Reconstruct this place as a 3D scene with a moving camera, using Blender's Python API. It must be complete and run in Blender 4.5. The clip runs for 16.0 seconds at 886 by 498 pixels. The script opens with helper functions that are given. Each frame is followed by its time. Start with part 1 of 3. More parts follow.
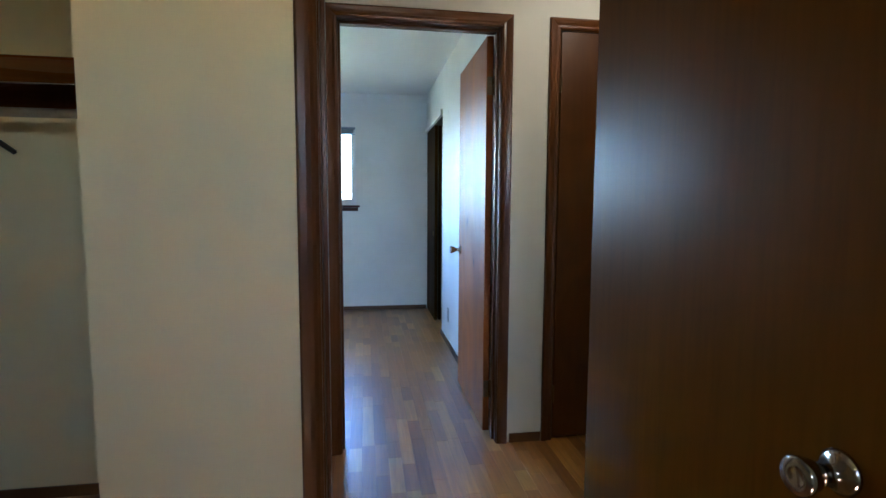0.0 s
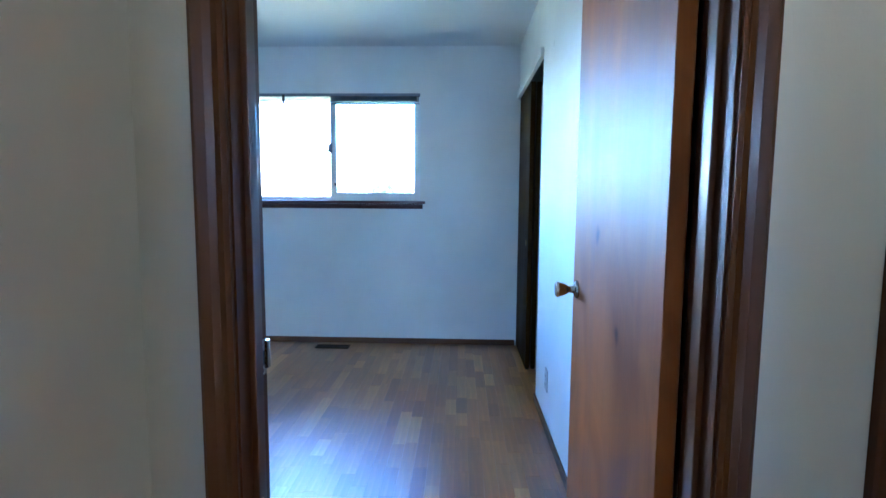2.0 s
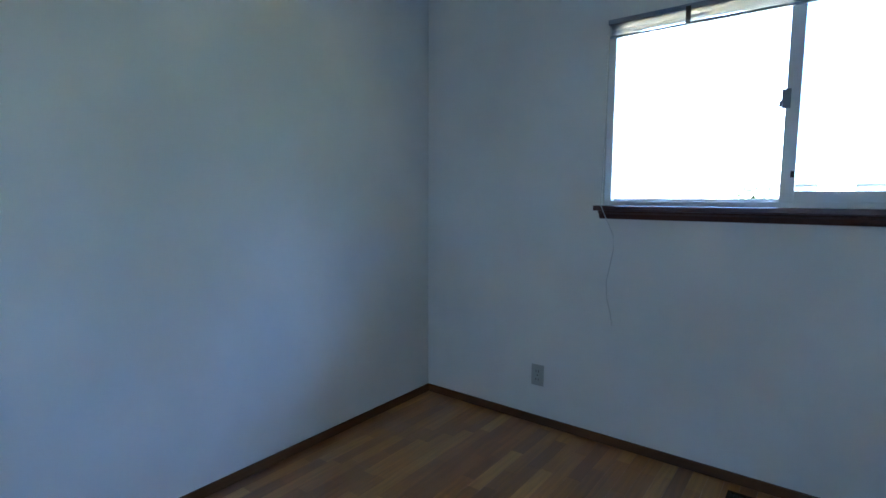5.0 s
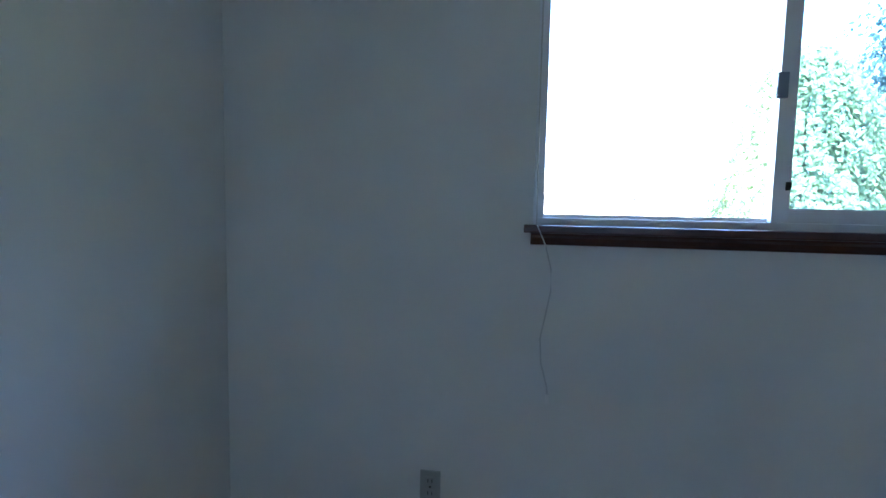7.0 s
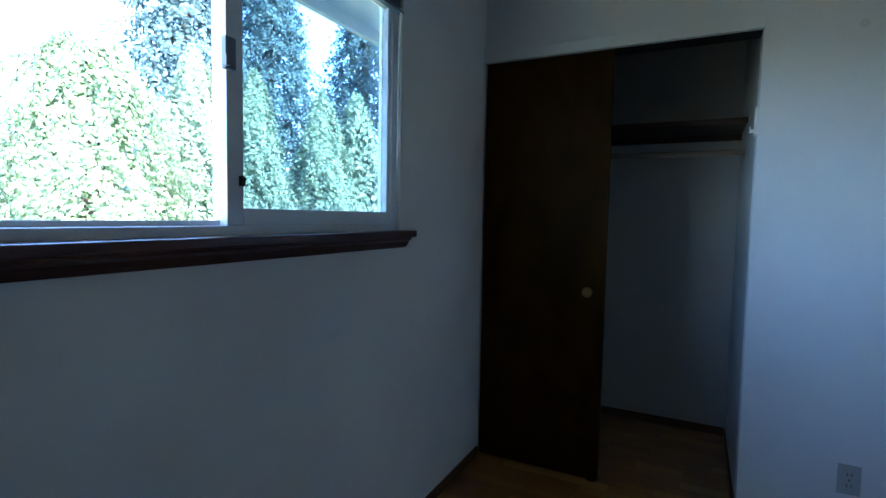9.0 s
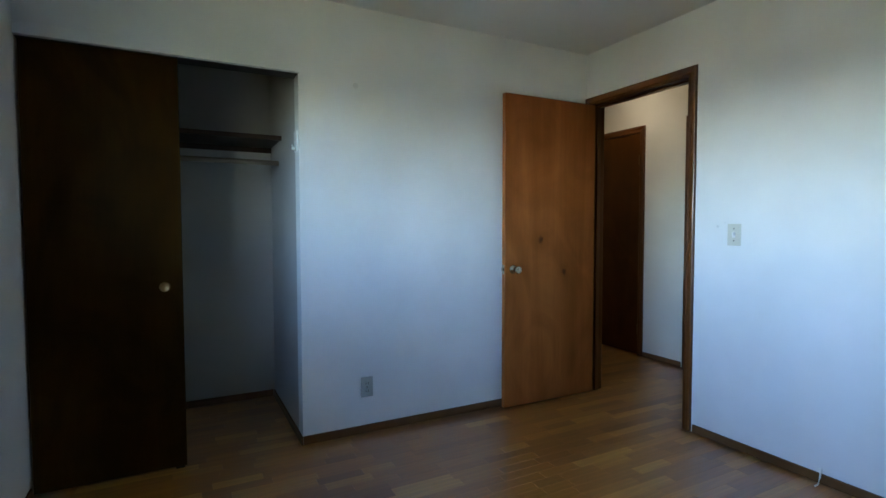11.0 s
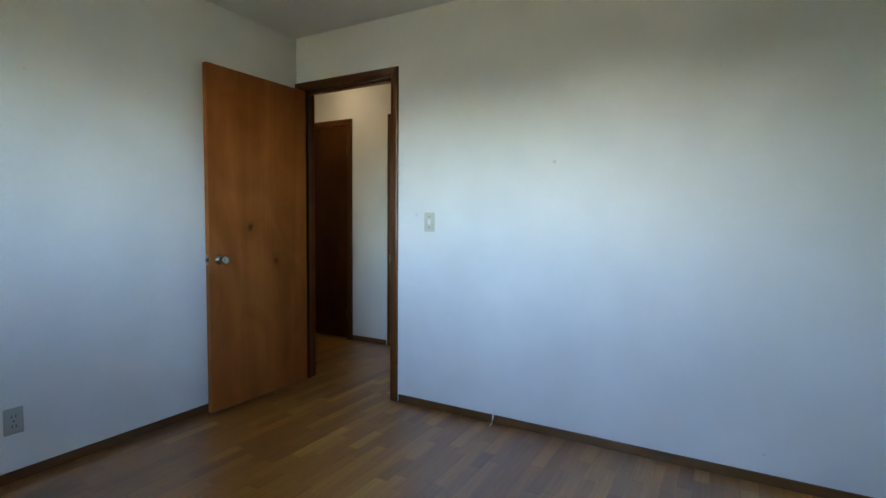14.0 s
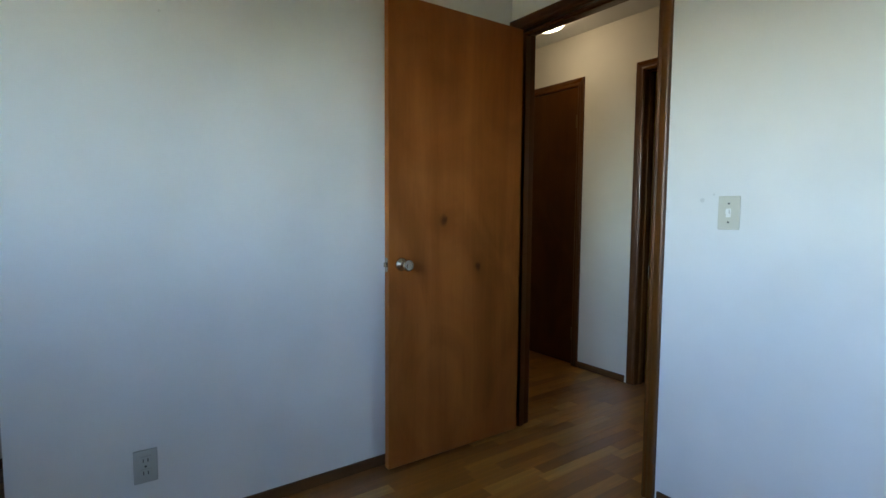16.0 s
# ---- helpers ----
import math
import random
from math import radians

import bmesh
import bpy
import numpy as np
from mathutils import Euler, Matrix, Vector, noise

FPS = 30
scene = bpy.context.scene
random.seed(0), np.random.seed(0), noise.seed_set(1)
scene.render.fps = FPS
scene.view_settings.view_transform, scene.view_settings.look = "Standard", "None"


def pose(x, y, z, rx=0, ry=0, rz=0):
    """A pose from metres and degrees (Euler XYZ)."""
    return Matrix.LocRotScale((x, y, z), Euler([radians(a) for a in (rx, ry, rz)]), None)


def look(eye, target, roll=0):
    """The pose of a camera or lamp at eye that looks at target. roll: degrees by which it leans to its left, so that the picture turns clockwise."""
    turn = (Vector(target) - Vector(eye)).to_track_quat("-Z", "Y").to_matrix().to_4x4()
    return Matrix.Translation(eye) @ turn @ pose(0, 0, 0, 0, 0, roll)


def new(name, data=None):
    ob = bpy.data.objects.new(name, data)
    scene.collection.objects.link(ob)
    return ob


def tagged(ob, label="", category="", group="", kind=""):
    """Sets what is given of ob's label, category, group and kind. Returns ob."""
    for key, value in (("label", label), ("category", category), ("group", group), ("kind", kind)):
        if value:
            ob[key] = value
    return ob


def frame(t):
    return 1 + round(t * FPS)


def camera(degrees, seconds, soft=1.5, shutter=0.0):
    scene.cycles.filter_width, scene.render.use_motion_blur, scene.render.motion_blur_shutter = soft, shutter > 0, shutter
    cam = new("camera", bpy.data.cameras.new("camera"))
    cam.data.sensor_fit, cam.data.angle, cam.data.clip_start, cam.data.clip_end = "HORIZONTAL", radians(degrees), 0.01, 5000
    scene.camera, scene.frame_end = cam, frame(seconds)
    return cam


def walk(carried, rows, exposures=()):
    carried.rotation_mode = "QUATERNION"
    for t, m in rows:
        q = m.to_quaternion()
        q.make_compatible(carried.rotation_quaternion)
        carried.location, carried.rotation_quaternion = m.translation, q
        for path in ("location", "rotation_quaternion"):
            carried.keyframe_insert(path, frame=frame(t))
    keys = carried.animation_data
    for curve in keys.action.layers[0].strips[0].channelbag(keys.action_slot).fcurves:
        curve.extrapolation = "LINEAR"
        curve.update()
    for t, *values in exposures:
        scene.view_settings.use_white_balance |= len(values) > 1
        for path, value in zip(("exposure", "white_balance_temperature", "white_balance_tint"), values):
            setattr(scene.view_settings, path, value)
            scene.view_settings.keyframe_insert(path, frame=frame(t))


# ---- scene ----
cam = camera(82.8, 16.0)
HALL_WATTS = 0.040
PATH = [
    (0, (-0.699, -2.504, 1.211), (-0.392, -0.536, 1.032), 0.3),
    (0.5, (-0.602, -2.1, 1.217), (-0.413, -0.118, 1.028), 0.1),
    (1, (-0.563, -1.721, 1.209), (-0.507, 0.269, 1.016), 0.4),
    (1.5, (-0.521, -1.319, 1.195), (-0.577, 0.672, 1.006), 0.1),
    (2, (-0.457, -0.897, 1.194), (-0.527, 1.092, 1.003), 0.4),
    (2.5, (-0.415, -0.545, 1.19), (-0.615, 1.427, 1.002), 0.4),
    (3, (-0.478, -0.2, 1.186), (-0.859, 1.76, 0.999), 0.6),
    (3.5, (-0.598, 0.086, 1.213), (-1.28, 1.955, 1.012), 0.5),
    (4, (-0.783, 0.365, 1.227), (-1.863, 2.037, 1.028), 0.2),
    (4.2, (-0.886, 0.461, 1.24), (-2.105, 2.033, 1.03), 0.2),
    (6.3, (-2.031, 1.381, 1.204), (-3.069, 3.084, 1.057), 0.7),
    (6.5, (-2.088, 1.472, 1.204), (-2.951, 3.269, 1.05), 0.6),
    (7, (-2.249, 1.569, 1.243), (-2.587, 3.533, 1.074), 1.1),
    (7.5, (-2.346, 1.758, 1.21), (-2.074, 3.735, 1.079), 1.1),
    (8, (-2.33, 1.889, 1.196), (-1.401, 3.657, 1.074), 1.0),
    (8.5, (-2.315, 2.061, 1.232), (-0.844, 3.411, 1.117), 0.8),
    (8.7, (-2.333, 2.131, 1.251), (-0.718, 3.304, 1.127), 0.9),
    (10.8, (-2.719, 2.605, 1.184), (-0.871, 1.846, 1.097), 0.2),
    (11, (-2.749, 2.611, 1.189), (-0.98, 1.683, 1.102), -0.1),
    (11.5, (-2.754, 2.642, 1.16), (-1.261, 1.314, 1.083), 0.0),
    (12, (-2.797, 2.664, 1.163), (-1.572, 1.085, 1.081), -0.1),
    (12.5, (-2.866, 2.66, 1.173), (-1.866, 0.93, 1.082), -0.2),
    (13, (-2.893, 2.67, 1.178), (-2.055, 0.856, 1.082), 0.1),
    (13.5, (-2.82, 2.666, 1.173), (-2.012, 0.839, 1.066), 0.3),
    (14, (-2.689, 2.6, 1.16), (-1.696, 0.868, 1.044), 0.5),
    (14.5, (-2.587, 2.455, 1.172), (-1.247, 0.975, 1.047), 0.7),
    (15, (-2.445, 2.296, 1.156), (-0.903, 1.031, 1.014), 0.8),
    (15.5, (-2.191, 2.094, 1.164), (-0.567, 0.936, 1.016), 0.7),
    (16, (-1.944, 1.809, 1.146), (-0.321, 0.65, 0.995), 0.4),
]
EXPOSURES = [(0, 6.2, 5150, 12), (0.5, 6.25, 4900, 12), (1.5, 6.35, 4500, 12), (2.5, 6.1, 4350, 12), (3.5, 5.7, 4550, 14), (4.2, 5.55, 4750, 16),
             (6.3, 5.05, 5500, 16), (7.0, 5.0, 5300, 16), (8.5, 4.15, 5050, 14), (10.8, 4.93, 5850, 14), (12.5, 5.1, 6200, 14), (14.0, 4.9, 6500, 14), (16.0, 4.92, 6750, 14)]
walk(cam, [(t, look(eye, target, roll)) for t, eye, target, roll in PATH], EXPOSURES)

# ---- light ----
world = bpy.data.worlds.new("sky")
scene.world = world
world.use_nodes = True
wn = world.node_tree.nodes
sky = wn.new("ShaderNodeTexSky")
sky.sky_type = "NISHITA"
sky.sun_disc = False
sky.sun_elevation = radians(48)
sky.sun_rotation = radians(184)
world.node_tree.links.new(sky.outputs[0], wn["Background"].inputs[0])
wn["Background"].inputs[1].default_value = 0.15
sun = new("sun", bpy.data.lights.new("sun", "SUN"))
sun.data.energy, sun.data.angle, sun.data.color = 3.2, radians(0.6), (1.0, 0.95, 0.87)
sun.matrix_basis = look((0, 0, 20), (0.94, 13.47, 5.0))
for spot, aim, wide, high in (((-1.515, 3.37, 1.61), (-1.515, 0.0, 1.61), 1.45, 0.87), ((-0.5, -4.52, 1.78), (-0.5, 0.0, 1.78), 0.28, 0.30)):
    gate = new("sky_gate", bpy.data.lights.new("sky_gate", "AREA"))
    gate.data.shape, gate.data.size, gate.data.size_y = "RECTANGLE", wide, high
    gate.data.cycles.is_portal = True
    gate.matrix_basis = look(spot, aim)
bulb = new("hall_bulb", bpy.data.lights.new("hall_bulb", "POINT"))
bulb.data.energy, bulb.data.color, bulb.data.shadow_soft_size = HALL_WATTS, (1.0, 0.8, 0.52), 0.05
bulb.matrix_basis = pose(0.44, -0.715, 2.30)


# ---- materials ----
def material(name, colour, rough, metal=0.0):
    m = bpy.data.materials.new(name)
    m.use_nodes = True
    b = m.node_tree.nodes["Principled BSDF"]
    b.inputs["Base Color"].default_value = (*colour, 1)
    b.inputs["Roughness"].default_value = rough
    b.inputs["Metallic"].default_value = metal
    return m, m.node_tree.nodes, m.node_tree.links, b


def noise_at(n, l, scale, stretch=(1, 1, 1), detail=4.0, vec="Object", distort=0.0):
    tc = n.new("ShaderNodeTexCoord")
    mp = n.new("ShaderNodeMapping")
    mp.inputs["Scale"].default_value = stretch
    l.new(tc.outputs[vec], mp.inputs[0])
    t = n.new("ShaderNodeTexNoise")
    t.inputs["Scale"].default_value = scale
    t.inputs["Detail"].default_value = detail
    t.inputs["Distortion"].default_value = distort
    l.new(mp.outputs[0], t.inputs["Vector"])
    return t


def ramp(n, l, fac, stops):
    r = n.new("ShaderNodeValToRGB")
    e = r.color_ramp.elements
    while len(e) < len(stops):
        e.new(0.5)
    for el, (p, c) in zip(e, stops):
        el.position, el.color = p, (*c, 1)
    l.new(fac, r.inputs[0])
    return r


def bump(n, l, b, height, strength, dist):
    u = n.new("ShaderNodeBump")
    u.inputs["Strength"].default_value = strength
    u.inputs["Distance"].default_value = dist
    l.new(height, u.inputs["Height"])
    l.new(u.outputs[0], b.inputs["Normal"])


def mixed(n, l, kind, fac, a, c):
    m = n.new("ShaderNodeMix")
    m.data_type, m.blend_type = "RGBA", kind
    if isinstance(fac, float):
        m.inputs[0].default_value = fac
    else:
        l.new(fac, m.inputs[0])
    for s, v in ((m.inputs[6], a), (m.inputs[7], c)):
        if isinstance(v, tuple):
            s.default_value = (*v, 1)
        else:
            l.new(v, s)
    return m.outputs[2]


def paint(name, colour, rough=0.5, peel=0.25, wear=0.05):
    m, n, l, b = material(name, colour, rough)
    big = noise_at(n, l, 1.7, detail=5)
    lo = tuple(c * (1 - wear) for c in colour)
    hi = tuple(min(1, c * (1 + wear * 0.5)) for c in colour)
    r = ramp(n, l, big.outputs[0], [(0.35, lo), (0.65, hi)])
    l.new(r.outputs[0], b.inputs["Base Color"])
    fine = noise_at(n, l, 140, detail=3)
    bump(n, l, b, fine.outputs[0], peel, 0.004)
    return m


def wood(name, dark, light, rough=0.3, axis="z", coat=0.3, knots=False, contrast=1.0, eyes=(), shine=0.35):
    m, n, l, b = material(name, dark, rough)
    st = {"z": (1, 1, 0.06), "x": (0.06, 1, 1), "y": (1, 0.06, 1)}[axis]
    fig = noise_at(n, l, 5.0, st, 6, distort=1.2)
    fine = noise_at(n, l, 90, st, 4)
    mid = tuple((a + c) / 2 for a, c in zip(dark, light))
    w = 0.2 / contrast
    r = ramp(n, l, fig.outputs[0], [(0.5 - w, dark), (0.5, mid), (0.5 + w, light)])
    r2 = ramp(n, l, fine.outputs[0], [(0.3, (0.72, 0.70, 0.66)), (0.6, (1.0, 1.0, 1.0))])
    col = mixed(n, l, "MULTIPLY", 0.25 if knots else 0.45, r.outputs[0], r2.outputs[0])
    if knots:
        cloud = noise_at(n, l, 2.6, (1, 1, 0.6), 4, distort=2.0)
        r3 = ramp(n, l, cloud.outputs[0], [(0.34, (0.68, 0.62, 0.56)), (0.6, (1.24, 1.27, 1.3))])
        col = mixed(n, l, "MULTIPLY", 0.5, col, r3.outputs[0])
    for ex, ez, size in eyes:
        tc = n.new("ShaderNodeTexCoord")
        mp = n.new("ShaderNodeMapping")
        mp.inputs["Location"].default_value = (-ex, 0, -ez * 0.8)
        mp.inputs["Scale"].default_value = (1, 0, 0.8)
        l.new(tc.outputs["Object"], mp.inputs[0])
        wob = noise_at(n, l, 22, (1, 0, 0.7), 3)
        jit = n.new("ShaderNodeVectorMath")
        jit.operation = "MULTIPLY_ADD"
        jit.inputs[1].default_value = (size * 1.6,) * 3
        l.new(wob.outputs["Color"], jit.inputs[0])
        l.new(mp.outputs[0], jit.inputs[2])
        off = n.new("ShaderNodeVectorMath")
        off.operation = "SUBTRACT"
        off.inputs[1].default_value = (size * 0.8,) * 3
        l.new(jit.outputs[0], off.inputs[0])
        ln = n.new("ShaderNodeVectorMath")
        ln.operation = "LENGTH"
        l.new(off.outputs[0], ln.inputs[0])
        eye = ramp(n, l, ln.outputs["Value"], [(0.0, (0.22, 0.16, 0.12)), (size * 0.5, (0.42, 0.34, 0.28)), (size, (0.86, 0.82, 0.78)), (size * 3.2, (1, 1, 1))])
        col = mixed(n, l, "MULTIPLY", 1.0, col, eye.outputs[0])
    l.new(col, b.inputs["Base Color"])
    rr = n.new("ShaderNodeMapRange")
    rr.inputs[3].default_value, rr.inputs[4].default_value = rough * 0.8, rough * 1.3
    l.new(fig.outputs[0], rr.inputs[0])
    l.new(rr.outputs[0], b.inputs["Roughness"])
    b.inputs["Coat Weight"].default_value = coat
    b.inputs["Specular IOR Level"].default_value = shine
    b.inputs["Coat Roughness"].default_value = 0.16
    bump(n, l, b, fine.outputs[0], 0.08, 0.002)
    return m


def oak():
    m, n, l, b = material("oak_strip", (0.4, 0.25, 0.12), 0.3)
    oi = n.new("ShaderNodeObjectInfo")
    ge = n.new("ShaderNodeNewGeometry")
    add = n.new("ShaderNodeMath")
    add.operation = "ADD"
    l.new(oi.outputs["Random"], add.inputs[0])
    l.new(ge.outputs["Random Per Island"], add.inputs[1])
    fr = n.new("ShaderNodeMath")
    fr.operation = "FRACT"
    l.new(add.outputs[0], fr.inputs[0])
    base = ramp(n, l, fr.outputs[0], [(0.0, (0.25, 0.085, 0.011)), (0.15, (0.32, 0.12, 0.016)), (0.5, (0.39, 0.155, 0.021)),
                                      (0.85, (0.47, 0.208, 0.032)), (1.0, (0.60, 0.315, 0.070))])
    grain = noise_at(n, l, 60, (1, 0.05, 1), 5, distort=0.6)
    g = ramp(n, l, grain.outputs[0], [(0.3, (0.66, 0.62, 0.58)), (0.65, (1.06, 1.06, 1.06))])
    blotch = noise_at(n, l, 3.0, (1.6, 0.5, 1), 4)
    bl = ramp(n, l, blotch.outputs[0], [(0.3, (0.8, 0.78, 0.76)), (0.7, (1.08, 1.08, 1.08))])
    c = mixed(n, l, "MULTIPLY", 0.8, base.outputs[0], g.outputs[0])
    c = mixed(n, l, "MULTIPLY", 0.8, c, bl.outputs[0])
    l.new(c, b.inputs["Base Color"])
    rr = n.new("ShaderNodeMapRange")
    rr.inputs[3].default_value, rr.inputs[4].default_value = 0.33, 0.40
    l.new(blotch.outputs[0], rr.inputs[0])
    l.new(rr.outputs[0], b.inputs["Roughness"])
    b.inputs["Specular IOR Level"].default_value = 0.8
    b.inputs["Coat Weight"].default_value = 0.85
    b.inputs["Coat Roughness"].default_value = 0.34
    return m


def leaf_mat(name, a, c):
    m, n, l, b = material(name, a, 0.8)
    b.inputs["Specular IOR Level"].default_value = 0.1
    ge = n.new("ShaderNodeNewGeometry")
    r = ramp(n, l, ge.outputs["Random Per Island"], [(0, a), (1, c)])
    l.new(r.outputs[0], b.inputs["Base Color"])
    tr = n.new("ShaderNodeBsdfTranslucent")
    l.new(r.outputs[0], tr.inputs[0])
    mx = n.new("ShaderNodeMixShader")
    mx.inputs[0].default_value = 0.4
    l.new(b.outputs[0], mx.inputs[1])
    l.new(tr.outputs[0], mx.inputs[2])
    l.new(mx.outputs[0], n["Material Output"].inputs[0])
    return m


WALL = paint("wall_paint", (0.77, 0.765, 0.73), 0.62, 0.1, 0.07)
CREAM = paint("cream_paint", (0.79, 0.67, 0.38), 0.6, 0.1, 0.07)
HALLWALL = paint("hall_paint", (0.73, 0.695, 0.585), 0.6, 0.1, 0.07)
CEIL = paint("ceiling_paint", (0.70, 0.70, 0.68), 0.5, 0.3, 0.03)
# off-white closet walls, with the closet's shade mixed into the base colour
CLOSETSHADE = paint("closet_shade_paint", (0.45, 0.425, 0.38), 0.6, 0.3, 0.08)
TRIM = wood("stained_trim", (0.075, 0.023, 0.003), (0.14, 0.047, 0.007), 0.33, coat=0.08)
JAMB = wood("stained_jamb", (0.070, 0.022, 0.003), (0.12, 0.042, 0.007), 0.45, coat=0.0, shine=0.2)
TRIMX = wood("stained_trim_level", (0.085, 0.027, 0.004), (0.16, 0.056, 0.010), 0.26, "x")
BASE = wood("stained_base", (0.095, 0.040, 0.012), (0.17, 0.075, 0.024), 0.35, "x")
BASEY = wood("stained_base_along", (0.095, 0.040, 0.012), (0.17, 0.075, 0.024), 0.35, "y")
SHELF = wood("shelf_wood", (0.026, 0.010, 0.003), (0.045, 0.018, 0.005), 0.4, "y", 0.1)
SILL = wood("stained_sill", (0.052, 0.022, 0.018), (0.095, 0.040, 0.032), 0.3, "x")
BIRCH = wood("birch_door", (0.22, 0.062, 0.009), (0.345, 0.109, 0.021), 0.46, "z", 0.0, True, 0.9, ((0.47, 1.10, 0.026), (0.27, 0.878, 0.022)), 0.18)
DARKDOOR = wood("dark_door", (0.085, 0.025, 0.0006), (0.12, 0.039, 0.0012), 0.34, "z", 0.0, False, 0.5, (), 0.028)
HALLDOOR = wood("hall_door_wood", (0.066, 0.020, 0.0008), (0.095, 0.031, 0.0015), 0.34, "z", 0.0, True, 0.6)
SLIDER = wood("closet_door_wood", (0.032, 0.0125, 0.0007), (0.045, 0.019, 0.0016), 0.45, "z", 0.0, True, 0.5, (), 0.035)
OAK = oak()
UNDER = material("floor_joint", (0.05, 0.028, 0.014), 0.8)[0]
NICKEL = material("aged_nickel", (0.43, 0.37, 0.29), 0.17, 1.0)[0]
BRASS = material("antique_brass", (0.26, 0.17, 0.07), 0.38, 1.0)[0]
DARKMETAL = material("dark_bronze", (0.03, 0.022, 0.017), 0.45, 0.6)[0]
HINGE = material("dull_bronze", (0.16, 0.11, 0.06), 0.4, 0.9)[0]
IVORY = material("ivory_plastic", (0.56, 0.54, 0.44), 0.35)[0]
GREYPL = material("grey_plastic", (0.42, 0.42, 0.38), 0.4)[0]
MARK = material("smudge", (0.64, 0.635, 0.60), 0.6)[0]
SLOT = material("slot_dark", (0.03, 0.03, 0.03), 0.6)[0]
WHITEPL = material("white_plastic", (0.78, 0.77, 0.73), 0.35)[0]
VINYL = paint("white_vinyl", (0.78, 0.80, 0.82), 0.35, 0.03, 0.03)
BLIND = material("blind_slat", (0.22, 0.28, 0.37), 0.4)[0]
RAIL = material("blind_rail", (0.22, 0.25, 0.31), 0.4)[0]
ROD = wood("rod_wood", (0.20, 0.15, 0.10), (0.30, 0.24, 0.17), 0.5, "y", 0.0)
CORD = material("cord", (0.58, 0.58, 0.56), 0.8)[0]
LAMPGLASS, _n, _l, _b = material("lit_lamp_glass", (0.9, 0.88, 0.8), 0.4)
_b.inputs["Emission Color"].default_value = (1.0, 0.84, 0.6, 1)
_b.inputs["Emission Strength"].default_value = 0.25
GLASS, _n, _l, _b = material("window_glass", (1, 1, 1), 0.0)
_b.inputs["Transmission Weight"].default_value = 1.0
_b.inputs["IOR"].default_value = 1.1
SCREEN, _n, _l, _b = material("screen_mesh", (0.20, 0.21, 0.22), 0.6)
_t = _n.new("ShaderNodeBsdfTransparent")
_t.inputs[0].default_value = (0.80, 0.93, 1.0, 1)
_m = _n.new("ShaderNodeMixShader")
_m.inputs[0].default_value = 0.72
_l.new(_b.outputs[0], _m.inputs[1])
_l.new(_t.outputs[0], _m.inputs[2])
_l.new(_m.outputs[0], _n["Material Output"].inputs[0])
LEAF1 = leaf_mat("hedge_leaf", (0.16, 0.22, 0.14), (0.25, 0.31, 0.20))
LEAF2 = leaf_mat("shrub_leaf", (0.14, 0.20, 0.10), (0.28, 0.34, 0.19))
LEAF3 = leaf_mat("fir_needle", (0.06, 0.10, 0.10), (0.11, 0.16, 0.15))
BARK = wood("bark", (0.06, 0.04, 0.025), (0.12, 0.08, 0.05), 0.9, "z", 0.0)
GRASS = paint("lawn", (0.27, 0.215, 0.08), 0.9, 0.8, 0.3)
SOFFIT = paint("soffit_paint", (0.42, 0.46, 0.50), 0.5, 0.1)
SIDING = paint("siding_paint", (0.5, 0.5, 0.46), 0.6, 0.2)
ROOF = paint("roof_shingle", (0.09, 0.085, 0.08), 0.9, 0.8, 0.2)
FENCE = wood("weathered_fence", (0.2, 0.17, 0.14), (0.34, 0.3, 0.25), 0.8, "z", 0.0)


# ---- mesh helpers ----
def box(bm, x0, x1, y0, y1, z0, z1, bevel=0.0):
    g = bmesh.ops.create_cube(bm, size=1.0, matrix=Matrix.Translation(((x0 + x1) / 2, (y0 + y1) / 2, (z0 + z1) / 2))
                              @ Matrix.Diagonal((x1 - x0, y1 - y0, z1 - z0, 1)))
    if bevel:
        es = {e for v in g["verts"] for e in v.link_edges}
        bmesh.ops.bevel(bm, geom=list(es), offset=bevel, segments=2, affect="EDGES", profile=0.6)
    return bm


def boxes(*rows, bevel=0.0):
    bm = bmesh.new()
    for r in rows:
        box(bm, *r, bevel=bevel)
    return bm


def lathe(profile, n=24):
    """Turned round +z: rows of radius and height."""
    bm = bmesh.new()
    rings = [[bm.verts.new((r * math.cos(a * 2 * math.pi / n), r * math.sin(a * 2 * math.pi / n), z)) for a in range(n)] for r, z in profile]
    for p, q in zip(rings, rings[1:]):
        for i in range(n):
            bm.faces.new((p[i], p[(i + 1) % n], q[(i + 1) % n], q[i]))
    bm.faces.new(rings[0][::-1])
    bm.faces.new(rings[-1])
    return bm


def tube(points, r, n=8):
    bm = bmesh.new()
    pts = [Vector(p) for p in points]
    rings = []
    for i, p in enumerate(pts):
        d = (pts[min(i + 1, len(pts) - 1)] - pts[max(i - 1, 0)]).normalized()
        a = d.orthogonal().normalized() if abs(d.z) < 0.95 else d.cross(Vector((0, 1, 0))).normalized()
        c = d.cross(a)
        rings.append([bm.verts.new(p + r * (a * math.cos(k * 2 * math.pi / n) + c * math.sin(k * 2 * math.pi / n))) for k in range(n)])
    for p, q in zip(rings, rings[1:]):
        for k in range(n):
            bm.faces.new((p[k], p[(k + 1) % n], q[(k + 1) % n], q[k]))
    bm.faces.new(rings[0][::-1])
    bm.faces.new(rings[-1])
    return bm


